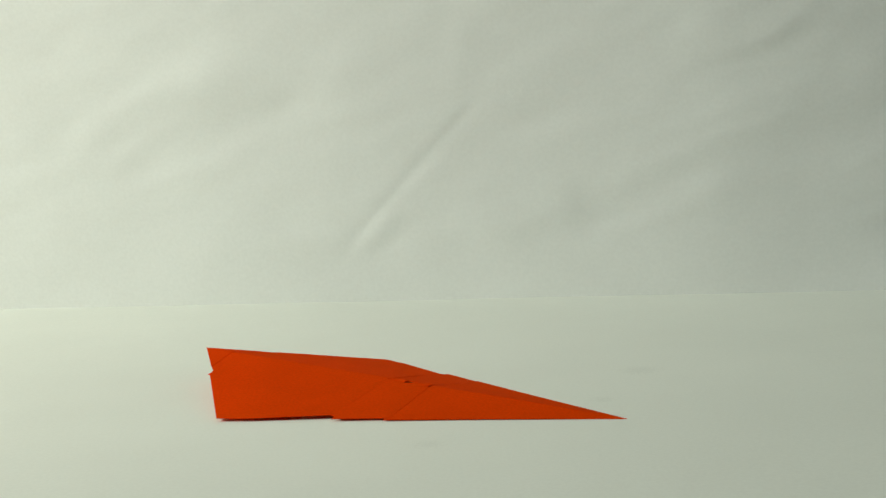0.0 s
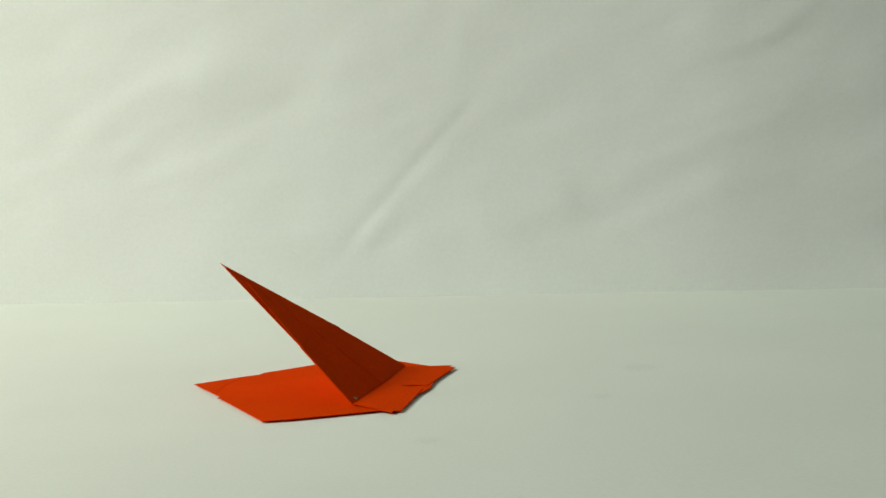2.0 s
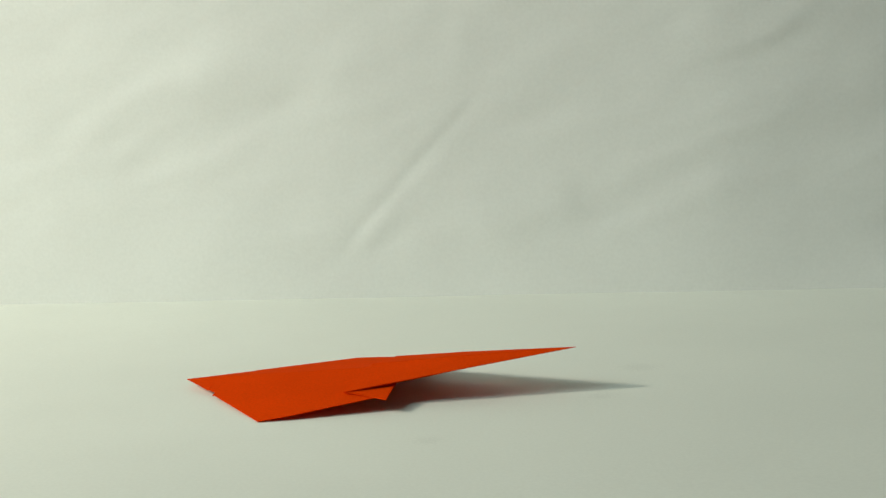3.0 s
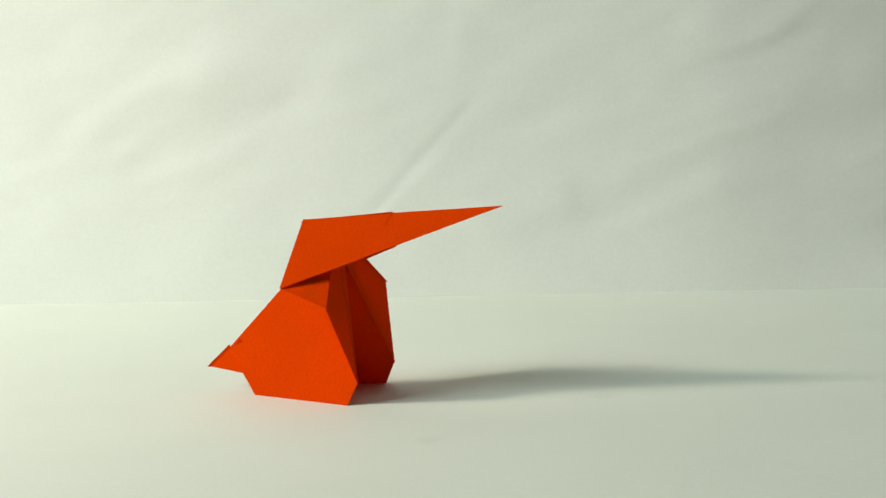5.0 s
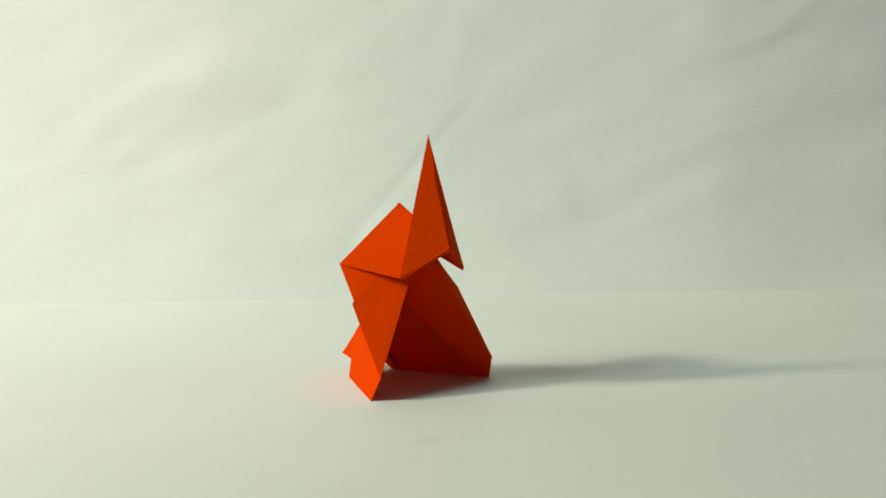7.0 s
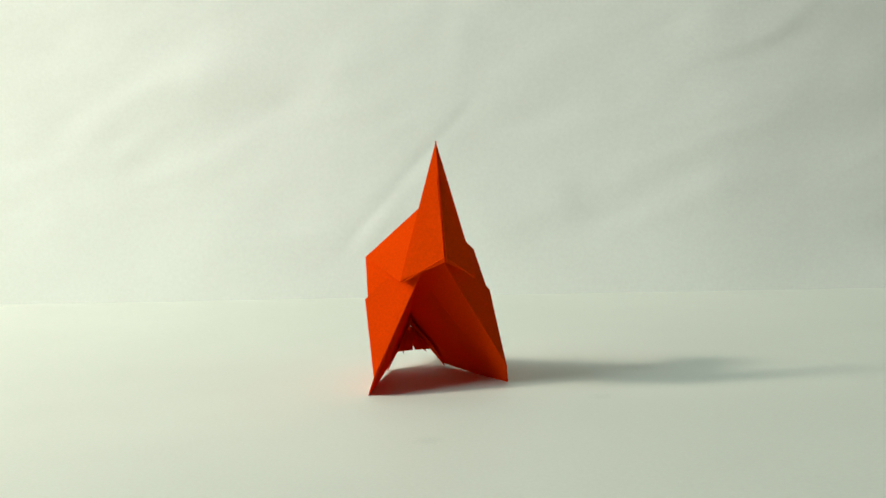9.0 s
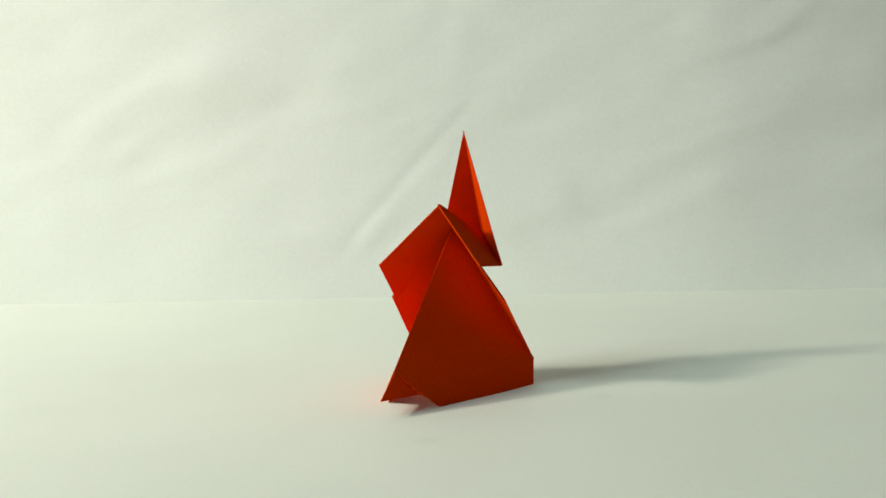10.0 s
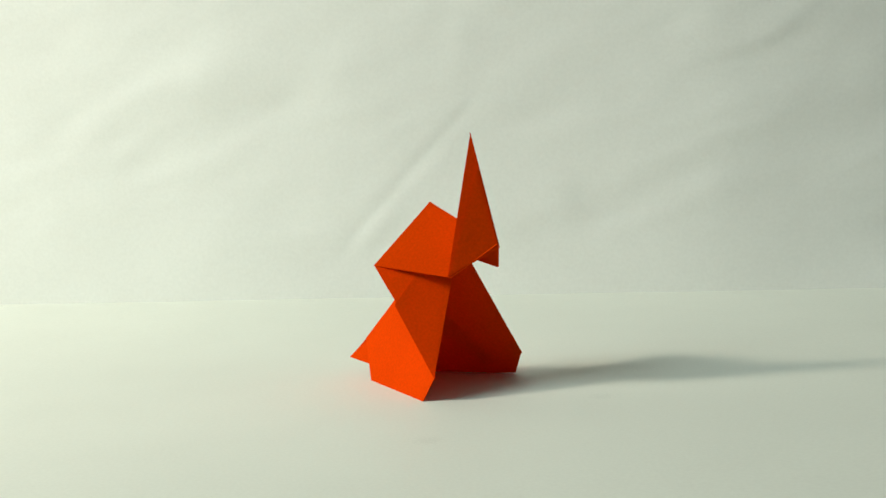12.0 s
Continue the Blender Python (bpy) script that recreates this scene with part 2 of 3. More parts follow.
# the small gussets under the rump, which turn inwards as the body is bent upright
gussets = []
for hand in (-1, 1):
    a, b = [Vector((x, y * -hand, 0)) for x, y in (FOLDS["body_side"][0], FOLDS["body_side"][4])]
    along = (b - a).normalized()
    p1, p2 = a + (b - a) * 0.12, a + (b - a) * 0.66
    cen = sum((Vector((x, y * -hand, 0)) for x, y in FOLDS["body_side"]), Vector()) / 5
    inward = (cen - p1) - along * (cen - p1).dot(along)
    inward.normalize()
    gusset = [p1, p2, p2 - along * 3.0 + inward * 7.5, p1 + along * 3.0 + inward * 4.5]
    gusset_ob = part("gusset", panel(gusset, 9.1 + hand, UNDER["body_side", hand] * 0.5, 0.1), ORANGE, sheets["body_side", hand])
    way = 1 if along.cross(inward).z * UNDER["body_side", hand] > 0 else -1
    bend = Matrix.Translation(p1 * 0.001) @ Matrix.Rotation(radians(72 * way), 4, along) @ Matrix.Translation(p1 * -0.001)
    gussets.append((gusset_ob, bend))


# a pale worn patch inside the hood, beside one corner of the head
u, p = [Vector((x, y, 0)) for x, y in (FOLDS["head_side"][1], FOLDS["head_side"][0])]
spot = u + (p - u) * 0.17
patch = [spot + Vector(q) for q in ((0.2, 0.4, 0), (0.5, -1.6, 0), (1.6, -0.7, 0), (1.9, 0.9, 0))]
part("worn_patch", panel(patch, 2.2, UNDER["head_side", -1] * 0.46, 0.0, 0.0), BARE, sheets["head_side", -1], "pale worn patch of bare paper")


def fold(t, x, y, z, rx, ry, rz):
    return t, pose(x / 1000, y / 1000, z / 1000, rx, ry, rz)


def turn(t, x, y, rz, rx, ry):
    return t, pose(x / 1000, y / 1000, 0, 0, 0, rz) @ pose(0, 0, 0, rx, ry, 0)


def motions():
    walk(sheets["body_side", -1], [fold(*r) for r in (
        (0,-22.2,-9.5,6.7,7.9,5.9,-50.4),(0.1,-12.3,-31.2,6.8,9.1,6,-34.1),(0.2,-12.3,-31.2,6.8,9.1,6,-34.1),(0.3,-13.9,-19.5,1,0,0,-36.6),
        (1.8,-13.9,-19.5,1,0,0,-36.6),(1.9,-11.7,-17,1,0,0,-34.1),(2.7,-11.7,-17,1,0,0,-34.1),(2.9,-12.9,-16.1,2.2,3.3,-1.2,-33.9),(3.1,-15.2,-13.7,6,11.8,-4.3,-33.4),
        (3.3,-16.6,-10,10.8,23.8,-8.8,-32.3),(3.5,-15.8,-5.2,15.3,37.3,-14.3,-30.6),(3.7,-13,0.1,18.1,50.4,-20.1,-28.5),(3.9,-9.4,5.3,19,61.3,-25.6,-26.3),
        (4.1,-6.5,9.3,18.7,68.7,-29.7,-24.5),(4.3,-3.5,-3.6,17.5,67.4,-29.7,-15.9),(4.7,-3.5,-3.6,17.5,67.4,-29.7,-15.9),(4.8,-3.1,-5,18.3,60.9,-30.8,-13.4),
        (4.9,-5.9,-4.7,18.8,73.3,-32.3,-25.5),(4.95,-5,-8.1,19.1,74,-32.1,-29),(5,-4.1,-11.5,19.5,74.6,-31.9,-32.4),(5.1,-2.7,-3.3,19.1,67.9,-34.3,-12.4),
        (5.2,-3.6,-15,19.7,73.6,-32.2,-13.4),(5.6,-3.6,-15,19.7,73.6,-32.2,-13.4),(5.7,-4.8,-20.3,17.5,51.5,-30.1,-5),(5.8,-4.7,-15.1,16,50.6,-28.4,-13.5),
        (5.9,-3.6,-17.8,17.8,55.5,-31,-19.9),(6,-5.9,-18.7,18.1,63,-31.9,-20.6),(6.1,-6.6,-17.8,19.4,65.7,-33,-20),(6.2,-6.5,-14.3,18.6,64.8,-32.9,-7.3),
        (12,-6.5,-14.3,18.6,64.8,-32.9,-7.3),)])
    walk(sheets["body_side", 1], [fold(*r) for r in (
        (0,12.9,35,6.6,-8,6,-26.1),(0.1,8.9,21.2,7,-8.8,6,-9.9),(0.2,8.9,21.2,7,-8.8,6,-9.9),(0.3,9.8,32.8,1,0,0,-12.2),(1.8,9.8,32.8,1,0,0,-12.2),
        (1.9,9.6,36.2,1,0,0,-9.7),(2.7,9.6,36.2,1,0,0,-9.7),(2.9,8.3,37.1,2.2,-3.3,-1.2,-9.5),(3.1,5.3,38.9,6,-11.8,-4.3,-9.3),(3.3,2.4,39.9,10.8,-23.8,-8.8,-9.3),
        (3.5,0.6,39.3,15.3,-37.3,-14.3,-9.8),(3.7,0.2,37.2,18.1,-50.4,-20.1,-10.7),(3.9,0.6,34.3,19,-61.3,-25.6,-11.9),(4.1,1.1,32,18.7,-68.7,-29.7,-12.9),
        (4.3,0.7,22.1,17.8,-66.1,-29.9,-3.1),(4.7,0.7,22.1,17.8,-66.1,-29.9,-3.1),(4.8,-0.1,26.7,18.2,-61.2,-30.7,2.5),(4.9,1,14.9,19.1,-70.9,-32.4,-15.1),
        (4.95,2.9,10.5,19.5,-71.2,-32.3,-18.7),(5,4.8,6.1,19.9,-71.5,-32.1,-22.4),(5.1,0.4,20.5,18.7,-70.6,-34.1,-0.3),(5.2,-0.9,5.4,20.1,-71.1,-32.4,-2.9),
        (5.6,-0.9,5.4,20.1,-71.1,-32.4,-2.9),(5.7,-7.3,18.3,16.5,-54.8,-29.7,14.1),(5.8,-2.4,25.5,16.1,-50.1,-28.5,6.5),(5.9,3.5,17.7,17.3,-57.2,-30.8,-1.8),
        (6,0.9,10.9,18.2,-62.6,-32,-5.3),(6.1,-0.1,8.1,19,-67.6,-32.9,-6.6),(6.2,-6.5,14.3,18.6,-64.8,-32.9,7.3),(12,-6.5,14.3,18.6,-64.8,-32.9,7.3),
        )])
    walk(sheets["chest_flap", -1], [fold(*r) for r in (
        (0,2.3,-33.5,3.7,-7.8,6,-156.2),(0.1,17.9,-47.3,3.9,-8.2,7.2,-140.1),(0.2,17.9,-47.3,3.9,-8.2,7.2,-140.1),(0.3,15.7,-36.9,1,0,0,-141.6),
        (1.8,15.7,-36.9,1,0,0,-141.6),(1.9,18.6,-33.1,1,0,0,-139),(2.7,18.6,-33.1,1,0,0,-139),(2.9,17.5,-32.2,3.2,0.3,3.5,-138.8),(3.1,15.2,-29.4,9.3,1.2,12.5,-137.8),
        (3.3,13.5,-25.1,17.5,2.9,25.2,-134.7),(3.5,13.6,-19.3,25.9,6.4,39.2,-128.4),(3.7,15.4,-12.7,32.5,13.7,52,-117.2),(3.9,17.7,-6.2,36.7,26.3,61.2,-100.2),
        (4.1,19.5,-1.1,38.7,40.7,65.5,-82.1),(4.3,23.8,-10.1,37.5,41.3,64.5,-75.5),(4.7,23.8,-10.1,37.5,41.3,64.5,-75.5),(4.8,24.2,-9.8,38.6,36.8,59,-79.2),
        (4.9,13.5,-18.2,40.4,107,66.7,-74),(4.95,12.5,-22.7,40.5,117.5,67.3,-77.1),(5,11.6,-26.9,40.5,127.5,68,-80.4),(5.1,15.2,-11.2,41.1,133.5,62.3,-67.9),
        (5.2,12.7,-22.6,39.7,162,67.8,-64.1),(5.6,12.7,-22.6,39.7,162,67.8,-64.1),(5.7,16.1,-23.8,38.9,109.5,51,-83.1),(5.8,16.9,-21.9,36.8,98.8,50.5,-94.1),
        (5.9,15.1,-26.9,39.4,114,54.1,-93.9),(6,10.5,-27.8,39.1,138.3,60.1,-86.7),(6.1,9.3,-26.8,40.5,144.5,61.7,-81.3),(6.2,9.6,-18.4,38.8,161.3,61.5,-70.3),
        (12,9.6,-18.4,38.8,161.3,61.5,-70.3),)])
    walk(sheets["chest_flap", 1], [fold(*r) for r in (
        (0,41.8,16.8,3.7,7.9,6.1,79.7),(0.1,41.9,11.8,4.1,8.1,6.9,96),(0.2,41.9,11.8,4.1,8.1,6.9,96),(0.3,42.5,22,1,0,0,92.8),(1.8,42.5,22,1,0,0,92.8),
        (1.9,42.7,26.9,1,0,0,95.3),(2.7,42.7,26.9,1,0,0,95.3),(2.9,41.4,27.9,3.2,-0.3,3.5,95.4),(3.1,38.3,29.8,9.3,-1.2,12.5,95.1),(3.3,34.9,31.2,17.5,-2.9,25.2,93.1),
        (3.5,32.2,30.9,25.9,-6.4,39.2,88),(3.7,30.3,29.1,32.5,-13.7,52,78),(3.9,29.1,26.6,36.7,-26.3,61.2,62),(4.1,28.1,24.5,38.7,-40.7,65.5,44.7),
        (4.3,28.6,19,37.7,-36.9,63.4,58),(4.7,28.6,19,37.7,-36.9,63.4,58),(4.8,27.7,26.1,38.4,-35.8,59.3,68.1),(4.9,25,11.6,41,-96,65,36.9),
        (4.95,25.8,6.7,41.3,-107.9,65.3,33.6),(5,26.4,1.6,41.4,-118.8,65.7,30.5),(5.1,19.6,24.5,40.4,-137.2,64.2,51.4),(5.2,16.3,7.6,40.1,-163.8,66.2,51.7),
        (5.6,16.3,7.6,40.1,-163.8,66.2,51.7),(5.7,13.4,25.6,37.8,-105.3,53.8,90.1),(5.8,20.1,29.5,37.1,-97.3,50,87.3),(5.9,25,19.4,38.9,-108.3,55.5,70.9),
        (6,19.6,12,39.2,-137.5,59.7,61.1),(6.1,18,9.3,39.9,-149.3,63.1,52.2),(6.2,9.6,18.4,38.8,-161.3,61.5,70.3),(12,9.6,18.4,38.8,-161.3,61.5,70.3),
        )])
    walk(sheets["neck_fold", -1], [fold(*r) for r in (
        (0,28.6,-38.3,4,-174.7,-8.3,44),(0.1,44.5,-44.7,4.5,-174.8,-9.6,60.2),(0.2,44.5,-44.7,4.5,-174.8,-9.6,60.2),(0.3,41.9,-34.9,4.2,159.9,-2.4,59),
        (0.4,41.9,-34.9,4.2,159.9,-2.4,59),(0.5,40.6,-34.3,6.6,142.4,-4.3,60),(0.6,40.3,-34.2,7,139,-4.6,60.3),(0.7,38.7,-33.5,8.5,124.2,-5.8,61.7),
        (0.8,38.4,-33.3,8.8,121.1,-6,62),(0.9,35.8,-32.1,9.8,101.6,-6.9,64.2),(1,32.4,-30.6,9.8,76.6,-6.8,67.2),(1.1,31.6,-30.2,9.5,70.7,-6.6,67.9),
        (1.2,30.1,-29.5,8.8,58.9,-6,69.2),(1.3,29.1,-29.1,8,50.6,-5.4,70),(1.4,27.2,-28.2,5.6,29.7,-3.5,71.7),(1.5,26.2,-27.8,2.7,10.5,-1.3,72.5),
        (1.6,26,-27.7,1.3,1.5,-0.2,72.6),(1.8,26,-27.7,1.3,1.5,-0.2,72.6),(1.9,28.5,-23.5,1.8,3.1,-0.5,75.1),(2.7,28.5,-23.5,1.8,3.1,-0.5,75.1),
        (2.9,27.3,-22.5,4.7,0.9,-3.1,75.4),(3.1,24.5,-19.8,13,-5,-10.1,76.9),(3.3,21.6,-15.6,24,-14.1,-19.5,81.6),(3.5,19.4,-10.4,35.1,-26.3,-28.8,90.8),
        (3.7,18.3,-4.7,43.9,-41.1,-35.2,104.3),(3.9,17.8,0.7,49.1,-55.4,-37.7,119),(4.1,17.5,4.8,51.5,-65.5,-37.4,130.1),(4.3,17.4,-2.3,48.1,-63.2,-37.6,133.1),
        (4.7,17.4,-2.3,48.1,-63.2,-37.6,133.1),(4.8,17.1,-1.1,50.1,-50.5,-34.5,128.9),(4.9,3.5,-11.9,56.2,-24.8,-38.2,99.3),(4.95,2.4,-15.9,57.6,-14.6,-41.2,90.4),
        (5,1.4,-19.9,58.9,-3.7,-43.5,80.6),(5.1,3.1,-5.6,59.9,11.3,-41.3,91.9),(5.2,0.8,-18.7,60.5,31.3,-51.9,77.6),(5.6,0.8,-18.7,60.5,31.3,-51.9,77.6),
        (5.7,7.8,-15.2,59.6,36.3,-29.4,86.7),(5.8,12,-13.2,58.2,51.5,-27.9,82.7),(5.9,7.7,-17.4,60.1,31.7,-31.1,74.2),(6,1.8,-20,60.1,38.2,-41.5,70.9),
        (6.1,-0.8,-18.7,60.7,24.3,-45.2,70.9),(6.2,-1.2,-12.4,59.1,37.3,-49.7,77),(12,-1.2,-12.4,59.1,37.3,-49.7,77),)])
    walk(sheets["neck_fold", 1], [fold(*r) for r in (
        (0,52.7,-7.7,4,174.7,-8.5,-120.5),(0.1,59.1,-8.7,4.6,174.8,-9.3,-104.2),(0.2,59.1,-8.7,4.6,174.8,-9.3,-104.2),(0.3,58.2,1,4.2,-159.9,-2.4,-107.8),
        (0.4,58.2,1,4.2,-159.9,-2.4,-107.8),(0.5,56.9,1.6,6.6,-142.4,-4.3,-108.8),(0.6,56.6,1.7,7,-139,-4.6,-109.1),(0.7,55,2.4,8.5,-124.2,-5.8,-110.5),
        (0.8,54.6,2.6,8.8,-121.1,-6,-110.8),(0.9,52,3.8,9.8,-101.6,-6.9,-113),(1,48.7,5.3,9.8,-76.6,-6.8,-116),(1.1,47.9,5.6,9.5,-70.7,-6.6,-116.7),
        (1.2,46.4,6.3,8.8,-58.9,-6,-118),(1.3,45.4,6.8,8,-50.6,-5.4,-118.8),(1.4,43.4,7.7,5.6,-29.7,-3.5,-120.5),(1.5,42.5,8.1,2.7,-10.5,-1.3,-121.3),
        (1.6,42.3,8.2,1.3,-1.5,-0.2,-121.4),(1.8,42.3,8.2,1.3,-1.5,-0.2,-121.4),(1.9,43.2,13.1,1.8,-3.1,-0.5,-118.9),(2.7,43.2,13.1,1.8,-3.1,-0.5,-118.9),
        (2.9,41.9,14.1,4.7,-0.9,-3.1,-118.8),(3.1,38.6,16.4,13,5,-10.1,-119.6),(3.3,34.7,18.8,24,14.1,-19.5,-123.2),(3.5,30.8,20.4,35.1,26.3,-28.8,-131.2),
        (3.7,27.5,21.1,43.9,41.1,-35.2,-143.5),(3.9,24.9,21.1,49.1,55.4,-37.7,-157.2),(4.1,23,20.9,51.5,65.5,-37.4,-167.5),(4.3,22.3,14.8,48.8,62.4,-34.1,-160.6),
        (4.7,22.3,14.8,48.8,62.4,-34.1,-160.6),(4.8,21.2,20.1,49.9,58.5,-33.1,-149),(4.9,13.3,11.1,54.8,50.3,-41.3,-147.5),(4.95,13.8,7.9,57,30.7,-41.7,-141.7),
        (5,14.3,4.6,59.1,11.2,-41.8,-136.1),(5.1,6.6,22.3,58.6,-7.2,-45.9,-106.9),(5.2,3.2,5.8,60.6,-30,-51.1,-89.6),(5.6,3.2,5.8,60.6,-30,-51.1,-89.6),
        (5.7,6.5,17.2,57.7,-33.9,-35.7,-81.9),(5.8,13.9,21.3,57.8,-46.9,-28.7,-89.5),(5.9,15,14,58.5,-27.7,-36.2,-100.6),(6,8.4,8.5,59.8,-35.7,-42.2,-97.1),
        (6.1,5.4,7.2,60.1,-25.9,-48.2,-97.5),(6.2,-1.2,12.4,59.1,-37.3,-49.7,-77),(12,-1.2,12.4,59.1,-37.3,-49.7,-77),)])
    walk(sheets["head_side", -1], [fold(*r) for r in (
        (0,52.7,-50.8,2.8,-171,4,-37.2),(0.1,71.2,-50,3.5,-169.8,3.8,-21),(0.2,71.2,-50,3.5,-169.8,3.8,-21),(0.3,66.8,-40.6,13.3,179.6,-20.2,-23.2),
        (0.4,66.8,-40.6,13.3,179.6,-20.2,-23.2),(0.5,62,-38.4,22.9,179.2,-37.8,-23),(0.6,60.8,-37.8,24.5,179,-41.2,-22.9),(0.7,54.5,-35,30.6,178.4,-55.9,-22.5),
        (0.8,53,-34.3,31.6,178.2,-59.1,-22.3),(0.9,42.8,-29.7,36,174.7,-78.4,-19),(1,28.9,-23.4,35.7,4.6,-76.6,150.9),(1.1,25.7,-21.9,34.7,3.1,-70.8,152.3),
        (1.2,19.6,-19.2,31.6,1.8,-59,153.5),(1.3,15.8,-17.5,28.7,1.3,-50.8,153.9),(1.4,8.2,-14,18.8,0.6,-29.9,154.3),(1.5,4.4,-12.3,7.6,0.2,-10.6,154.5),
        (1.6,3.9,-12,2,0,-1.5,154.5),(1.8,3.9,-12,2,0,-1.5,154.5),(1.9,5.8,-8.9,5,-0.1,-7.8,157.1),(2,9.2,-10.2,13.5,-0.7,-37.4,157.1),(2.1,14.9,-12.5,18.5,-1.2,-62.7,157.2),
        (2.2,22.5,-15.5,20.5,-179.6,-87.2,-24.5),(2.3,26.9,-17.3,19.8,179.1,-72.2,-23.2),(2.4,34,-20.1,17.1,179.2,-44.15,-23),(2.5,38.5,-22,11.2,179.6,-15.5,-22.9),
        (2.6,38.9,-22.1,9.8,179.7,-10.8,-22.9),(2.7,39.4,-22.3,3,179.9,-1.3,-22.9),(2.9,38.1,-21.3,6.6,-177.1,-3.5,-22.8),(3.1,35,-18.5,16.2,-169.3,-7.8,-22.5),
        (3.3,31.4,-14.3,29,-158.2,-13.8,-21.9),(3.5,28.1,-9.3,42,-145.6,-20.8,-21.1),(3.7,25.4,-3.8,52.2,-133,-27.9,-20.2),(3.9,23.4,1.3,58.5,-122.2,-34.2,-19.4),
        (4.1,22,5.1,61.4,-114.5,-38.8,-18.9),(4.3,21.2,-1.6,57.5,-115.2,-38.3,-17.7),(4.7,21.2,-1.6,57.5,-115.2,-38.3,-17.7),(4.8,21.2,0.6,60.2,-127.9,-36.3,-11.1),
        (4.9,11.3,-11.9,64.8,-136.2,-19.6,-22.2),(4.95,11.3,-16.7,64.9,-136.8,-11.3,-24.7),(5,11.3,-21.6,65,-137.1,-3,-27.2),(5.1,13.4,-3.5,63.4,-141.7,8.1,-7.4),
        (5.2,12,-17.3,62.9,-132.7,19.1,-5.7),(5.6,12,-17.3,62.9,-132.7,19.1,-5.7),(5.7,18.2,-10.6,58.4,-150.7,29.9,-0.3),(5.8,23.3,-10.3,57.5,-163.5,31.3,-5.5),
        (5.9,19,-16.2,60,-153.4,24.5,-16.1),(6,13.4,-20.3,62.2,-147.1,20.8,-16.2),(6.1,10.6,-18,62.1,-135.9,20.5,-15.2),(6.2,9.7,-9.8,60.8,-133.1,24.2,-1.2),
        (12,9.7,-9.8,60.8,-133.1,24.2,-1.2),)])
    walk(sheets["head_side", 1], [fold(*r) for r in (
        (0,70.5,-28.2,2.8,170.9,4,-39.3),(0.1,82,-23.4,3.6,170.1,3.8,-23.1),(0.2,82,-23.4,3.6,170.1,3.8,-23.1),(0.3,78.9,-14,13.3,-179.6,-20.2,-25.6),
        (0.4,78.9,-14,13.3,-179.6,-20.2,-25.6),(0.5,74.1,-11.8,22.9,-179.2,-37.8,-25.8),(0.6,72.8,-11.3,24.5,-179,-41.2,-25.8),(0.7,66.6,-8.4,30.6,-178.4,-55.9,-26.3),
        (0.8,65.1,-7.8,31.6,-178.2,-59.1,-26.5),(0.9,54.9,-3.1,36,-174.7,-78.4,-29.8),(1,40.9,3.2,35.7,-4.6,-76.6,160.3),(1.1,37.7,4.6,34.7,-3.1,-70.8,158.9),
        (1.2,31.7,7.4,31.6,-1.8,-59,157.7),(1.3,27.9,9.1,28.7,-1.3,-50.8,157.3),(1.4,20.2,12.6,18.8,-0.6,-29.9,156.9),(1.5,16.4,14.3,7.6,-0.2,-10.6,156.7),
        (1.6,15.9,14.5,2,0,-1.5,156.7),(1.8,15.9,14.5,2,0,-1.5,156.7),(1.9,16.7,18.2,5,0.1,-7.8,159.2),(2,20.1,16.9,13.5,0.7,-37.4,159.1),(2.1,25.8,14.6,18.5,1.2,-62.7,159.1),
        (2.2,33.3,11.5,20.5,179.6,-87.2,-19.2),(2.3,37.8,9.7,19.8,-179.1,-72.2,-20.6),(2.4,44.8,6.9,17.1,-179.2,-44.15,-20.7),(2.5,49.3,5.1,11.2,-179.6,-15.5,-20.8),
        (2.6,49.7,4.9,9.8,-179.7,-10.8,-20.8),(2.7,50.2,4.7,3,-179.9,-1.3,-20.8),(2.9,48.9,5.8,6.6,177.1,-3.5,-20.6),(3.1,45.5,8.3,16.2,169.3,-7.8,-20.2),
        (3.3,41.2,11.3,29,158.2,-13.8,-19.7),(3.5,36.6,13.9,42,145.6,-20.8,-19.3),(3.7,32.4,15.9,52.2,133,-27.9,-19),(3.9,28.9,17.2,58.5,122.2,-34.2,-18.7),
        (4.1,26.4,18,61.4,114.5,-38.8,-18.5),(4.3,25.4,12.3,58.2,117.6,-39.8,-14.2),(4.7,25.4,12.3,58.2,117.6,-39.8,-14.2),(4.8,25.1,17.8,59.4,119.9,-37.4,-6.1),
        (4.9,19.2,6.1,62.9,121.7,-22.1,-17.3),(4.95,20.2,2.1,63.9,129.6,-13.7,-21.5),(5,21.2,-2,64.9,136.1,-4.5,-24.9),(5.1,16.1,18.3,62.5,137,6.9,-6.1),
        (5.2,14,2.8,63.4,135.8,17.6,-3.2),(5.6,14,2.8,63.4,135.8,17.6,-3.2),(5.7,17.2,13.4,56.9,142.5,29.5,1.7),(5.8,24.5,16.8,56.6,159.3,32,-2),
        (5.9,24.4,7.9,58.5,145.7,24.5,-12.2),(6,18.5,2.6,61,141.2,23.4,-13.3),(6.1,15.3,1.8,61.7,133.5,20.6,-12.5),(6.2,9.7,9.8,60.8,133.1,24.2,1.2),
        (12,9.7,9.8,60.8,133.1,24.2,1.2),)])
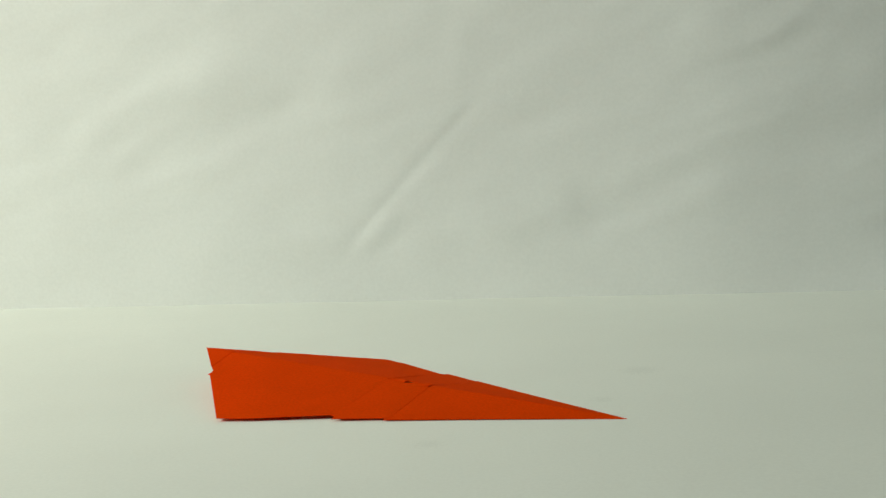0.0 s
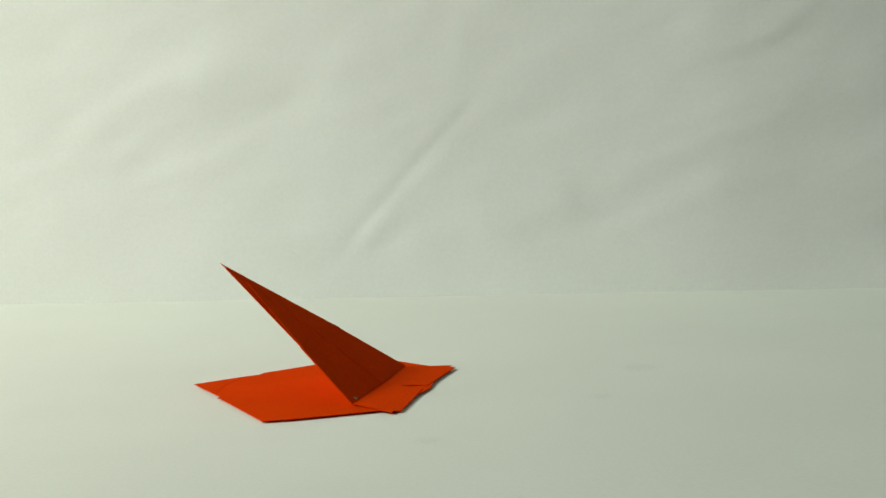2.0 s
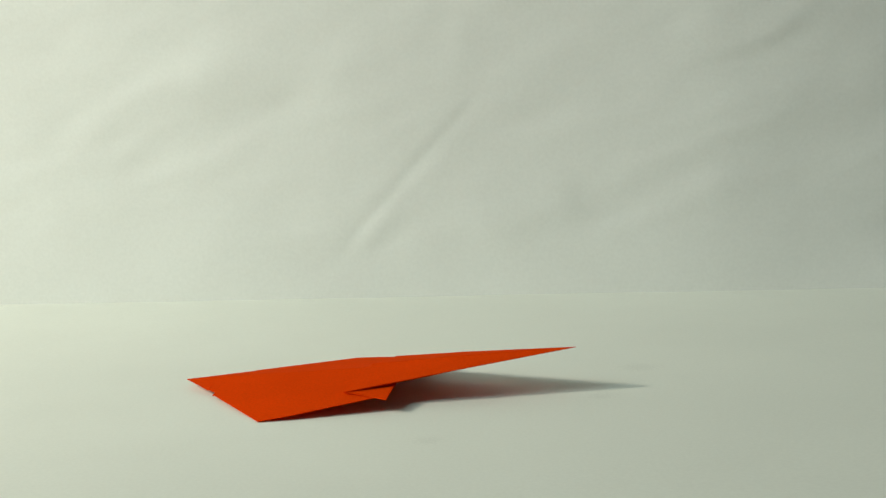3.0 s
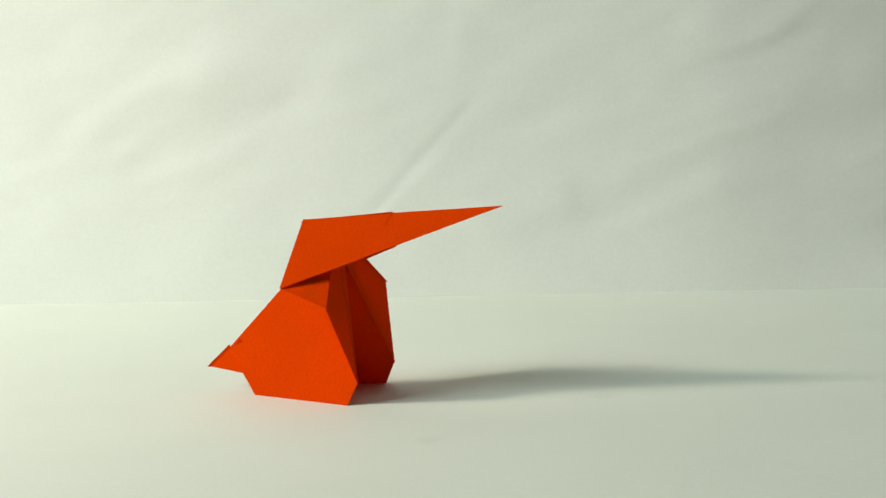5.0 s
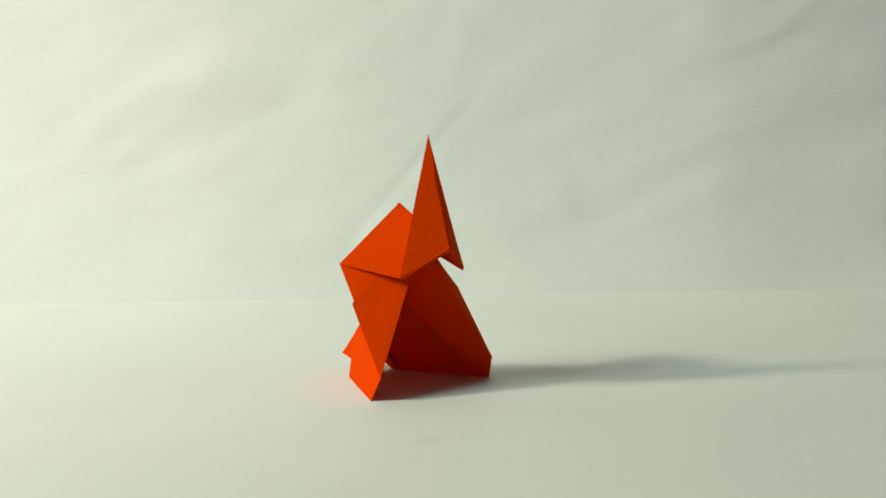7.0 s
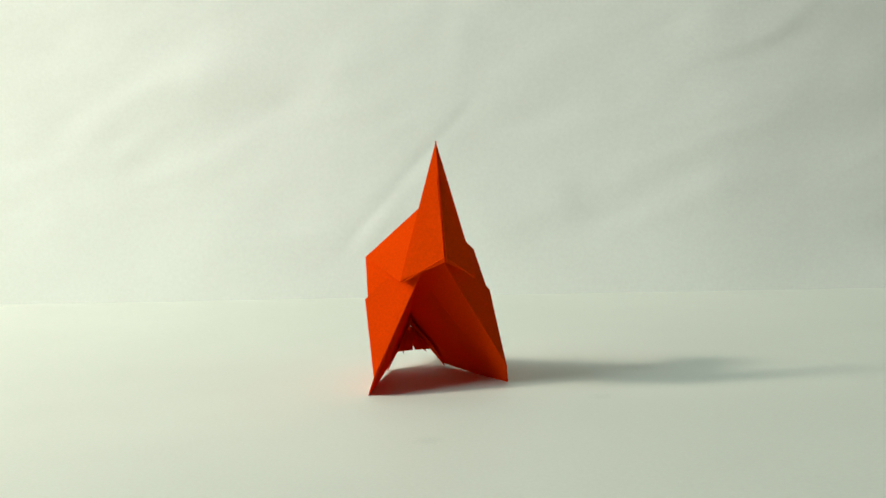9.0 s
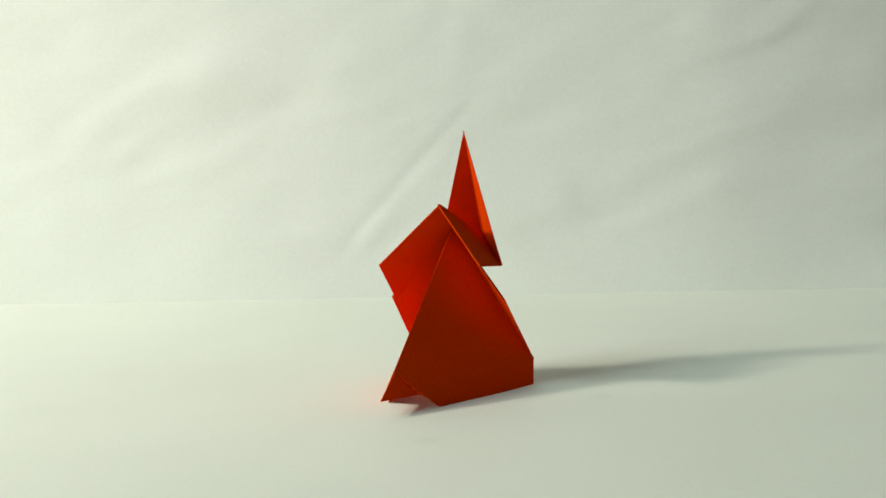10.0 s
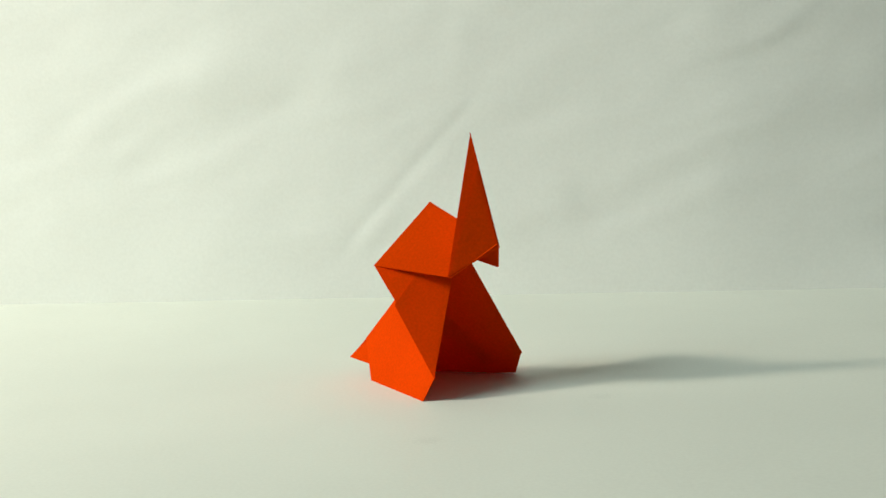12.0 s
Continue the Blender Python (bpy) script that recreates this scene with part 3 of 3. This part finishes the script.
    walk(sheets["trunk_side", -1], [fold(*r) for r in (
        (0,84.2,-66.7,1.4,-171.1,4.1,-38.3),(0.1,105.9,-56.4,2.4,-169.8,4,-22),(0.2,105.9,-56.4,2.4,-169.8,4,-22),(0.3,99.3,-47.5,25.3,-180,-20.2,-24.4),
        (0.4,99.3,-47.5,25.3,-180,-20.2,-24.4),(0.5,89.9,-43.2,44,-180,-37.8,-24.4),(0.6,87.4,-42.1,47.3,-180,-41.2,-24.4),(0.7,75.1,-36.5,59.2,180,-56,-24.4),
        (0.8,72.1,-35.1,61.3,180,-59.1,-24.4),(0.9,52,-26,69.8,-180,-78.5,-24.4),(1,24.6,-13.6,69.4,0,-76.7,155.6),(1.1,18.3,-10.7,67.4,0,-70.8,155.6),
        (1.2,6.4,-5.3,61.3,0,-59,155.6),(1.3,-1.1,-1.9,55.5,0,-50.9,155.6),(1.4,-16.2,4.9,36,0,-29.9,155.6),(1.5,-23.6,8.3,13.9,0,-10.6,155.6),
        (1.6,-24.7,8.8,2.9,0,-1.5,155.6),(1.8,-24.7,8.8,2.9,0,-1.5,155.6),(1.9,-23.4,10.6,9.5,0,-6.9,158.1),(2,-13.9,6.8,34.4,0,-36.1,158.1),
        (2.1,2.5,0.2,49.5,0,-61.4,158.1),(2.2,26.6,-9.5,55.7,180,-88.2,-21.9),(2.3,39.6,-14.7,53.6,-180,-72.9,-21.9),(2.4,59.9,-22.9,41.7,180,-44.35,-21.9),
        (2.5,72.6,-28,20.5,-180,-15,-21.9),(2.6,73.7,-28.4,16.3,-180,-10.3,-21.9),(2.7,75,-28.9,3.7,180,-0.6,-21.9),(2.9,73.7,-27.8,9,-177.1,-2.8,-21.7),
        (3.1,70.3,-24.8,22.2,-169.3,-7.2,-21.4),(3.3,65.5,-20.2,40,-158.4,-13.4,-20.8),(3.5,59.9,-14.7,58.4,-145.9,-20.6,-20.1),(3.7,54.2,-8.8,73.5,-133.4,-27.8,-19.5),
        (3.9,49.1,-3.5,83.5,-122.5,-34.2,-18.9),(4.1,45.2,0.4,88.6,-114.8,-38.7,-18.5),(4.3,43.7,-8.7,84.7,-109.6,-38.9,-30.7),(4.7,43.7,-8.7,84.7,-109.6,-38.9,-30.7),
        (4.8,46.2,0.4,85.6,-130.5,-37.1,-11.5),(4.9,42.2,-19,81.2,-137.9,-20.1,-22.6),(4.95,43.4,-26,76.5,-138.4,-11.8,-25.3),(5,44.6,-33,71.8,-138.6,-3.5,-27.8),
        (5.1,48.8,-2.7,62.8,-141.9,8,-7.8),(5.2,46.9,-15.8,56.6,-134.1,18.1,-5.1),(5.6,46.9,-15.8,56.6,-134.1,18.1,-5.1),(5.7,50.7,-3.9,44.7,-151.5,26.9,1.6),
        (5.8,55.2,-5.6,55.5,165,-25.6,-1.7),(5.9,42.7,-15.3,69.5,146.1,-76,-2.3),(6,31,-18.1,74,-5.7,-79.2,142),(6.1,26.4,-16.7,74.7,-38,-71.8,163.5),
        (6.2,25.5,-5.2,72.4,-45.1,-76.2,-179.5),(12,25.5,-5.2,72.4,-45.1,-76.2,-179.5),)])
    walk(sheets["trunk_side", 1], [fold(*r) for r in (
        (0,93.3,-55.1,1.4,170.9,4.1,-38.3),(0.1,111.4,-42.8,2.4,170.2,4,-22),(0.2,111.4,-42.8,2.4,170.2,4,-22),(0.3,105.5,-33.9,25.3,-180,-20.2,-24.4),
        (0.4,105.5,-33.9,25.3,-180,-20.2,-24.4),(0.5,96,-29.6,44,-180,-37.8,-24.4),(0.6,93.5,-28.5,47.3,180,-41.2,-24.4),(0.7,81.2,-22.9,59.2,180,-56,-24.4),
        (0.8,78.3,-21.6,61.3,-180,-59.1,-24.4),(0.9,58.2,-12.5,69.8,-180,-78.5,-24.4),(1,30.7,0,69.4,0,-76.7,155.6),(1.1,24.4,2.8,67.4,0,-70.8,155.6),
        (1.2,12.6,8.2,61.3,0,-59,155.6),(1.3,5.1,11.6,55.5,0,-50.9,155.6),(1.4,-10,18.5,36,0,-29.9,155.6),(1.5,-17.5,21.8,13.9,0,-10.6,155.6),
        (1.6,-18.5,22.3,2.9,0,-1.5,155.6),(1.8,-18.5,22.3,2.9,0,-1.5,155.6),(1.9,-17.8,24.4,9.5,0,-6.9,158.1),(2,-8.4,20.6,34.4,0,-36.1,158.1),
        (2.1,8,14,49.5,0,-61.4,158.1),(2.2,32.1,4.3,55.7,180,-88.2,-21.9),(2.3,45.1,-0.9,53.6,-180,-72.9,-21.9),(2.4,65.4,-9,41.7,180,-44.35,-21.9),
        (2.5,78.2,-14.2,20.5,180,-15,-21.9),(2.6,79.3,-14.6,16.3,180,-10.3,-21.9),(2.7,80.6,-15.1,3.7,180,-0.6,-21.9),(2.9,79.2,-14,9,177.1,-2.8,-21.7),
        (3.1,75.7,-11,22.2,169.3,-7.2,-21.3),(3.3,70.5,-7,40,158.4,-13.4,-20.8),(3.5,64.4,-2.6,58.4,145.9,-20.6,-20.3),(3.7,57.9,1.6,73.5,133.4,-27.8,-19.8),
        (3.9,52,5.1,83.5,122.5,-34.2,-19.3),(4.1,47.7,7.6,88.6,114.8,-38.7,-18.9),(4.3,46,-0.4,85,123.5,-35.6,-31.2),(4.7,46,-0.4,85,123.5,-35.6,-31.2),
        (4.8,48.4,10.4,85.4,127.3,-37.1,-10.9),(4.9,46.6,-8.3,80.8,133.8,-19.8,-22.5),(4.95,48.3,-15.2,76.5,137.9,-11.6,-25.2),(5,50.1,-22.1,72.1,141.1,-3.2,-27.6),
        (5.1,50.4,8.8,62.7,140.8,8,-7.8),(5.2,48.1,-4.9,57.3,141.3,18.1,-5.2),(5.6,48.1,-4.9,57.3,141.3,18.1,-5.2),(5.7,50.1,8.7,44.1,145.9,26.8,2.1),
        (5.8,55.9,9,54.8,-170.6,-25.7,-2),(5.9,45.6,-2.2,68.8,-169.7,-76,0),(6,33.7,-5.7,72.8,54.1,-79.2,146.8),(6.1,28.9,-6,74.5,45.8,-71.8,162.1),
        (6.2,25.5,5.2,72.4,45.1,-76.2,179.5),(12,25.5,5.2,72.4,45.1,-76.2,179.5),)])
    walk(sheets["rump_fold", -1], [fold(*r) for r in (
        (0,-38.7,25.9,11.9,-8.9,-4.1,141.7),(0.1,-38,-1.9,12.3,-10.2,-4,158),(0.2,-38,-1.9,12.3,-10.2,-4,158),(0.3,-38.6,11.3,0.9,0,0,155.6),
        (1.8,-38.6,11.3,0.9,0,0,155.6),(1.9,-37.8,12.6,0.9,0,0,158.1),(2.7,-37.8,12.6,0.9,0,0,158.1),(2.9,-39,13.4,1.9,-2.9,1.8,158.3),(3.1,-41.7,15.5,5.1,-10.7,6.7,158.6),
        (3.3,-44.1,18.2,8.9,-21.7,13.7,159.1),(3.5,-43.7,21.2,12.4,-38.1,11.7,146),(3.7,-41.5,24.5,12.1,-67,30.2,124.8),(3.9,-36,27.5,11.1,-121.7,18.4,63.5),
        (4.1,-32.3,27.6,11.2,-134.2,-26.1,25.1),(4.3,-31.5,9.4,10.5,-127.8,-42.4,10.4),(4.7,-31.5,9.4,10.5,-127.8,-42.4,10.4),(4.8,-31,7.6,10.1,-135.2,-40.8,14.5),
        (4.9,-31.7,11.9,10.7,-123,-46.9,0.4),(4.95,-29.8,9.9,11.2,-122.2,-47,-3.3),(5,-27.8,7.9,11.7,-121.4,-47,-7.1),(5.1,-30.8,7.7,9.7,-130.2,-46.6,15.7),
        (5.2,-32.2,-4.2,11.7,-122.7,-47,12.4),(5.6,-32.2,-4.2,11.7,-122.7,-47,12.4),(5.7,-33.7,-10.7,8.8,-143.9,-36.4,23.5),(5.8,-32,-1.1,8,-143.7,-34.5,14.5),
        (5.9,-29.3,-1.5,9,-140.6,-38.8,8.6),(6,-32,-2.9,9.6,-133.8,-42.7,7.4),(6.1,-33,-2.7,10.5,-131.7,-44.6,8),(6.2,-35.5,-5.3,9.6,-132.6,-44.1,20.8),
        (12,-35.5,-5.3,9.6,-132.6,-44.1,20.8),)])
    walk(sheets["rump_fold", 1], [fold(*r) for r in (
        (0,-25.4,42.8,11.9,9.1,-4.1,141.7),(0.1,-30,18,12.4,9.8,-4,158),(0.2,-30,18,12.4,9.8,-4,158),(0.3,-29.6,31.1,0.9,0,0,155.6),(1.8,-29.6,31.1,0.9,0,0,155.6),
        (1.9,-29.6,32.8,0.9,0,0,158.1),(2.7,-29.6,32.8,0.9,0,0,158.1),(2.9,-31,33.6,1.9,2.9,1.8,158.3),(3.1,-33.9,35.4,5.1,10.7,6.7,158.6),
        (3.3,-36.9,37.1,8.9,21.8,13.9,159.4),(3.5,-37.7,37.3,12.4,38.1,11.7,173.6),(3.7,-37.3,36.3,12.1,67,30.2,-164),(3.9,-34,33.3,11.1,121.7,18.4,-101.7),
        (4.1,-30.5,33,11.2,134.2,-26.1,-62.5),(4.3,-29.9,18.7,10.6,129.4,-42,-29.7),(4.7,-29.9,18.7,10.6,129.4,-42,-29.7),(4.8,-29.9,19.6,10.1,134.9,-40.8,-25.2),
        (4.9,-29.3,18.6,10.8,125.8,-46.2,-41.7),(4.95,-27.1,16.2,11.3,125.4,-46.2,-45.2),(5,-24.9,13.8,11.9,125,-46.1,-48.7),(5.1,-29.6,16.4,9.5,127.3,-47.5,-27.8),
        (5.2,-31.3,2.6,11.8,125.5,-46.2,-29.4),(5.6,-31.3,2.6,11.8,125.5,-46.2,-29.4),(5.7,-34.6,4.5,8.3,140.5,-37.4,-14),(5.8,-31.1,14.9,8.1,144.3,-34.3,-21.5),
        (5.9,-26.6,12.2,8.8,138.9,-39.3,-30),(6,-29.5,8.2,9.6,134.3,-42.5,-33.4),(6.1,-30.5,6.8,10.3,129.7,-45.3,-34.2),(6.2,-35.5,5.3,9.6,132.6,-44.1,-20.8),
        (12,-35.5,5.3,9.6,132.6,-44.1,-20.8),)])
    walk(sheets["tail_side", -1], [fold(*r) for r in (
        (0,-42.7,35.6,13.5,-177.2,9.4,-86.9),(0.1,-44.6,6.3,13.9,-176.2,10.2,-70.6),(0.2,-44.6,6.3,13.9,-176.2,10.2,-70.6),(0.3,-44.8,19.8,1,180,0,-72.9),
        (1.8,-44.8,19.8,1,180,0,-72.9),(1.9,-44.4,20.9,1,180,0,-70.4),(2.7,-44.4,20.9,1,180,0,-70.4),(2.9,-45.7,21.7,2,-176.7,1,-70.2),(3.1,-48.5,23.6,5,-167.9,3.5,-68.9),
        (3.3,-46.3,23.7,9.7,-155.3,6.5,-65.3),(3.5,-45.3,25.6,13.4,-138.3,9.5,-56.3),(3.7,-44.6,28,14.6,-124.7,10.9,-45.9),(3.9,-44,27.3,12.3,-119.1,11.8,-39.3),
        (4.1,-42,21.6,10.5,-119.4,13.3,-37.4),(4.3,-41.2,13.9,11.8,-110.2,11.7,-32.3),(4.7,-41.2,13.9,11.8,-110.2,11.7,-32.3),(4.8,-41.3,12.3,11.4,-119.4,13.1,-32.5),
        (4.9,-40.8,17.5,11.6,-103,8.6,-38.9),(4.95,-38.6,15.8,12,-103,8.6,-40.8),(5,-36.3,14.1,12.6,-103.5,8,-42.8),(5.1,-41.2,11.5,10.4,-112.6,10.5,-26.6),
        (5.2,-39.7,1.4,12.5,-79.9,7.3,-0.2),(5.6,-39.7,1.4,12.5,-79.9,7.3,-0.2),(5.7,-40.5,-1.4,9,-72.3,17.4,17.4),(5.8,-39.3,5.8,7.6,-104,20.7,-17.3),
        (5.9,-37.2,5,8.6,-110.8,19,-29.7),(6,-39.7,2.5,9.4,-106.9,10.5,-30.2),(6.1,-40.8,2.3,10.6,-107.6,12.9,-31.3),(6.2,-44.3,-1.7,8.9,-105.4,7.7,-13.1),
        (12,-44.3,-1.7,8.9,-105.4,7.7,-13.1),)])
    walk(sheets["tail_side", 1], [fold(*r) for r in (
        (0,-35.8,44.4,13.5,177.1,9.5,10.4),(0.1,-40.4,16.7,14,176.4,10,26.5),(0.2,-40.4,16.7,14,176.4,10,26.5),(0.3,-40.1,30.2,1,180,0,24.1),
        (1.8,-40.1,30.2,1,180,0,24.1),(1.9,-40.1,31.4,1,180,0,26.7),(2.7,-40.1,31.4,1,180,0,26.7),(2.9,-41.4,32.2,2,176.7,1,26.7),(3.1,-44.4,34,5,167.9,3.5,26.2),
        (3.3,-42.2,34.5,9.7,155.2,6.6,23.5),(3.5,-41.7,34.5,13,133,10.8,12.9),(3.7,-41.9,33.1,13.5,102.8,13.9,-6.1),(3.9,-42.9,29.2,11.8,77.8,13.9,-23.9),
        (4.1,-41.8,22.1,10.4,64.1,13.9,-34.2),(4.3,-40.4,18.1,11.9,116.1,10.9,8.7),(4.7,-40.4,18.1,11.9,116.1,10.9,8.7),(4.8,-40.7,17.5,11.5,123.3,12.8,16.9),
        (4.9,-39.5,20.7,11.7,111,7.7,-6.2),(4.95,-37.2,18.8,12.2,109.5,7.7,-9.4),(5,-34.8,17,12.6,107.8,7.1,-12),(5.1,-40.7,15.4,10.4,111.4,10.9,10.8),
        (5.2,-39.7,1.5,12.5,100.3,7.3,0),(5.6,-39.7,1.5,12.5,100.3,7.3,0),(5.7,-40.5,-1.3,9,108.4,17.2,18),(5.8,-39.1,7.2,7.4,89.5,22.1,-5.6),
        (5.9,-36.4,7.7,8.2,95.4,21.6,-6.9),(6,-38.7,5.5,9.2,98.5,12.2,-5.7),(6.1,-39.8,5.4,10.4,99.9,14.6,-5.7),(6.2,-44.3,1.7,8.9,105.4,7.7,13.1),
        (12,-44.3,1.7,8.9,105.4,7.7,13.1),)])
    walk(elephant, [turn(*r) for r in (
        (0,-57.4,602.8,5.8,0,0),(0.2,-57.4,602.8,5.8,0,0),(0.3,-57.4,599,5.8,0,0),(2.7,-57.4,599,5.8,0,0),(4.3,-57.4,602.8,5.8,0,0),(6.5,-57.4,602.8,5.8,0,0),(6.6,-53.1,610.2,-2.3,-0.2,0.1),(6.7,-41.8,616,-30.8,-0.1,0.2),(6.8,-34.7,615,-41.9,-0.1,0.4),
        (6.9,-24.5,613.6,-39.8,1.5,-1),(7,-16.3,608.4,-54.9,0.2,-0.1),(7.1,-14.4,610.1,-72,1,-0.5),(7.2,-4.8,609.2,-87.9,0.2,-2),(7.3,2,612.7,-94.1,0,-1.2),
        (7.6,2,612.7,-94.1,0,-1.2),(7.7,6.9,610.1,-130.9,0.1,1),(7.8,12.2,610.7,-175.2,1.8,-0.3),(7.9,12.7,614.3,-206.9,0.4,-0.3),(8,11.6,605.3,-230.3,0.7,0.4),
        (8.1,6.9,600.5,-254.3,-0.1,-0.2),(8.2,2.6,597.6,-269.6,0,-0.1),(8.3,4.1,597.7,-281.3,-0.5,3.5),(8.4,1.3,596.3,-300.2,-1.1,0.5),(8.5,-4.4,596,-326.2,0,0.5),
        (8.6,-3.7,596.9,-369.4,0.3,0.1),(8.7,-4.3,605.3,-386.5,0.6,0.1),(8.8,-2.3,606.3,-401.6,0.6,-0.2),(8.9,-3.4,611.1,-425.6,1.4,3.5),(9,-8.1,611.1,-437.1,-0.2,4.6),
        (9.1,5.6,616.6,-474.9,0.2,-0.5),(9.2,6.9,610.1,-490.9,0.1,1),(9.3,7,612.8,-507.9,0.7,1.8),(9.4,12.2,610.7,-535.2,1.8,-0.3),(9.5,12.7,614.3,-566.9,0.4,-0.3),
        (9.6,11.6,605.3,-590.3,0.7,0.4),(9.7,6.9,600.5,-614.3,-0.1,-0.2),(9.8,2.6,597.6,-629.6,0,-0.1),(9.9,4.1,597.7,-641.3,-0.5,3.5),(10,1.3,596.3,-660.2,-1.1,0.5),
        (10.1,-4.4,596,-686.2,0,0.5),(10.2,-3.7,596.9,-729.4,0.3,0.1),(10.3,-4.3,605.3,-746.5,0.6,0.1),(10.4,-2.3,606.3,-761.6,0.6,-0.2),(10.5,-3.4,611.1,-785.6,1.4,3.5),
        (10.6,-8.1,611.1,-797.1,-0.2,4.6),(10.7,5.6,616.6,-834.9,0.2,-0.5),(10.8,6.9,610.1,-850.9,0.1,1),(10.9,7,612.8,-867.9,0.7,1.8),(11,12.2,610.7,-895.2,1.8,-0.3),
        (11.1,12.7,614.3,-926.9,0.4,-0.3),(11.2,9.4,601.3,-963.8,-0.8,-1.5),(11.3,6.9,600.5,-974.3,-0.1,-0.2),(11.4,2.6,597.6,-989.6,0,-0.1),
        (11.5,4.1,597.7,-1001.3,-0.5,3.5),(11.6,1.3,596.3,-1020.2,-1.1,0.5),(11.7,-5.5,594.2,-1067,-1.2,0.3),(11.8,-3.7,596.9,-1089.4,0.3,0.1),
        (11.9,-4.3,605.3,-1106.5,0.6,0.1),(12,-2.3,606.3,-1121.6,0.6,-0.2),)])
    for hem_ob, name, back in hems:  # the hems slip under their panels as the body is bent upright
        start, end = (3.9, 4.3) if name == "body_side" else (2.75, 3.3)
        walk(hem_ob, [(0.0, pose(0, 0, 0)), (start, pose(0, 0, 0)), (end, pose(*back)), (12.0, pose(*back))])
    for brim_ob, tuck in brims:
        walk(brim_ob, [(0.0, tuck), (4.7, tuck), (4.9, pose(0, 0, 0)), (12.0, pose(0, 0, 0))])
    for gusset_ob, bend in gussets:
        walk(gusset_ob, [(0.0, pose(0, 0, 0)), (3.7, pose(0, 0, 0)), (4.3, bend), (12.0, bend)])


motions()
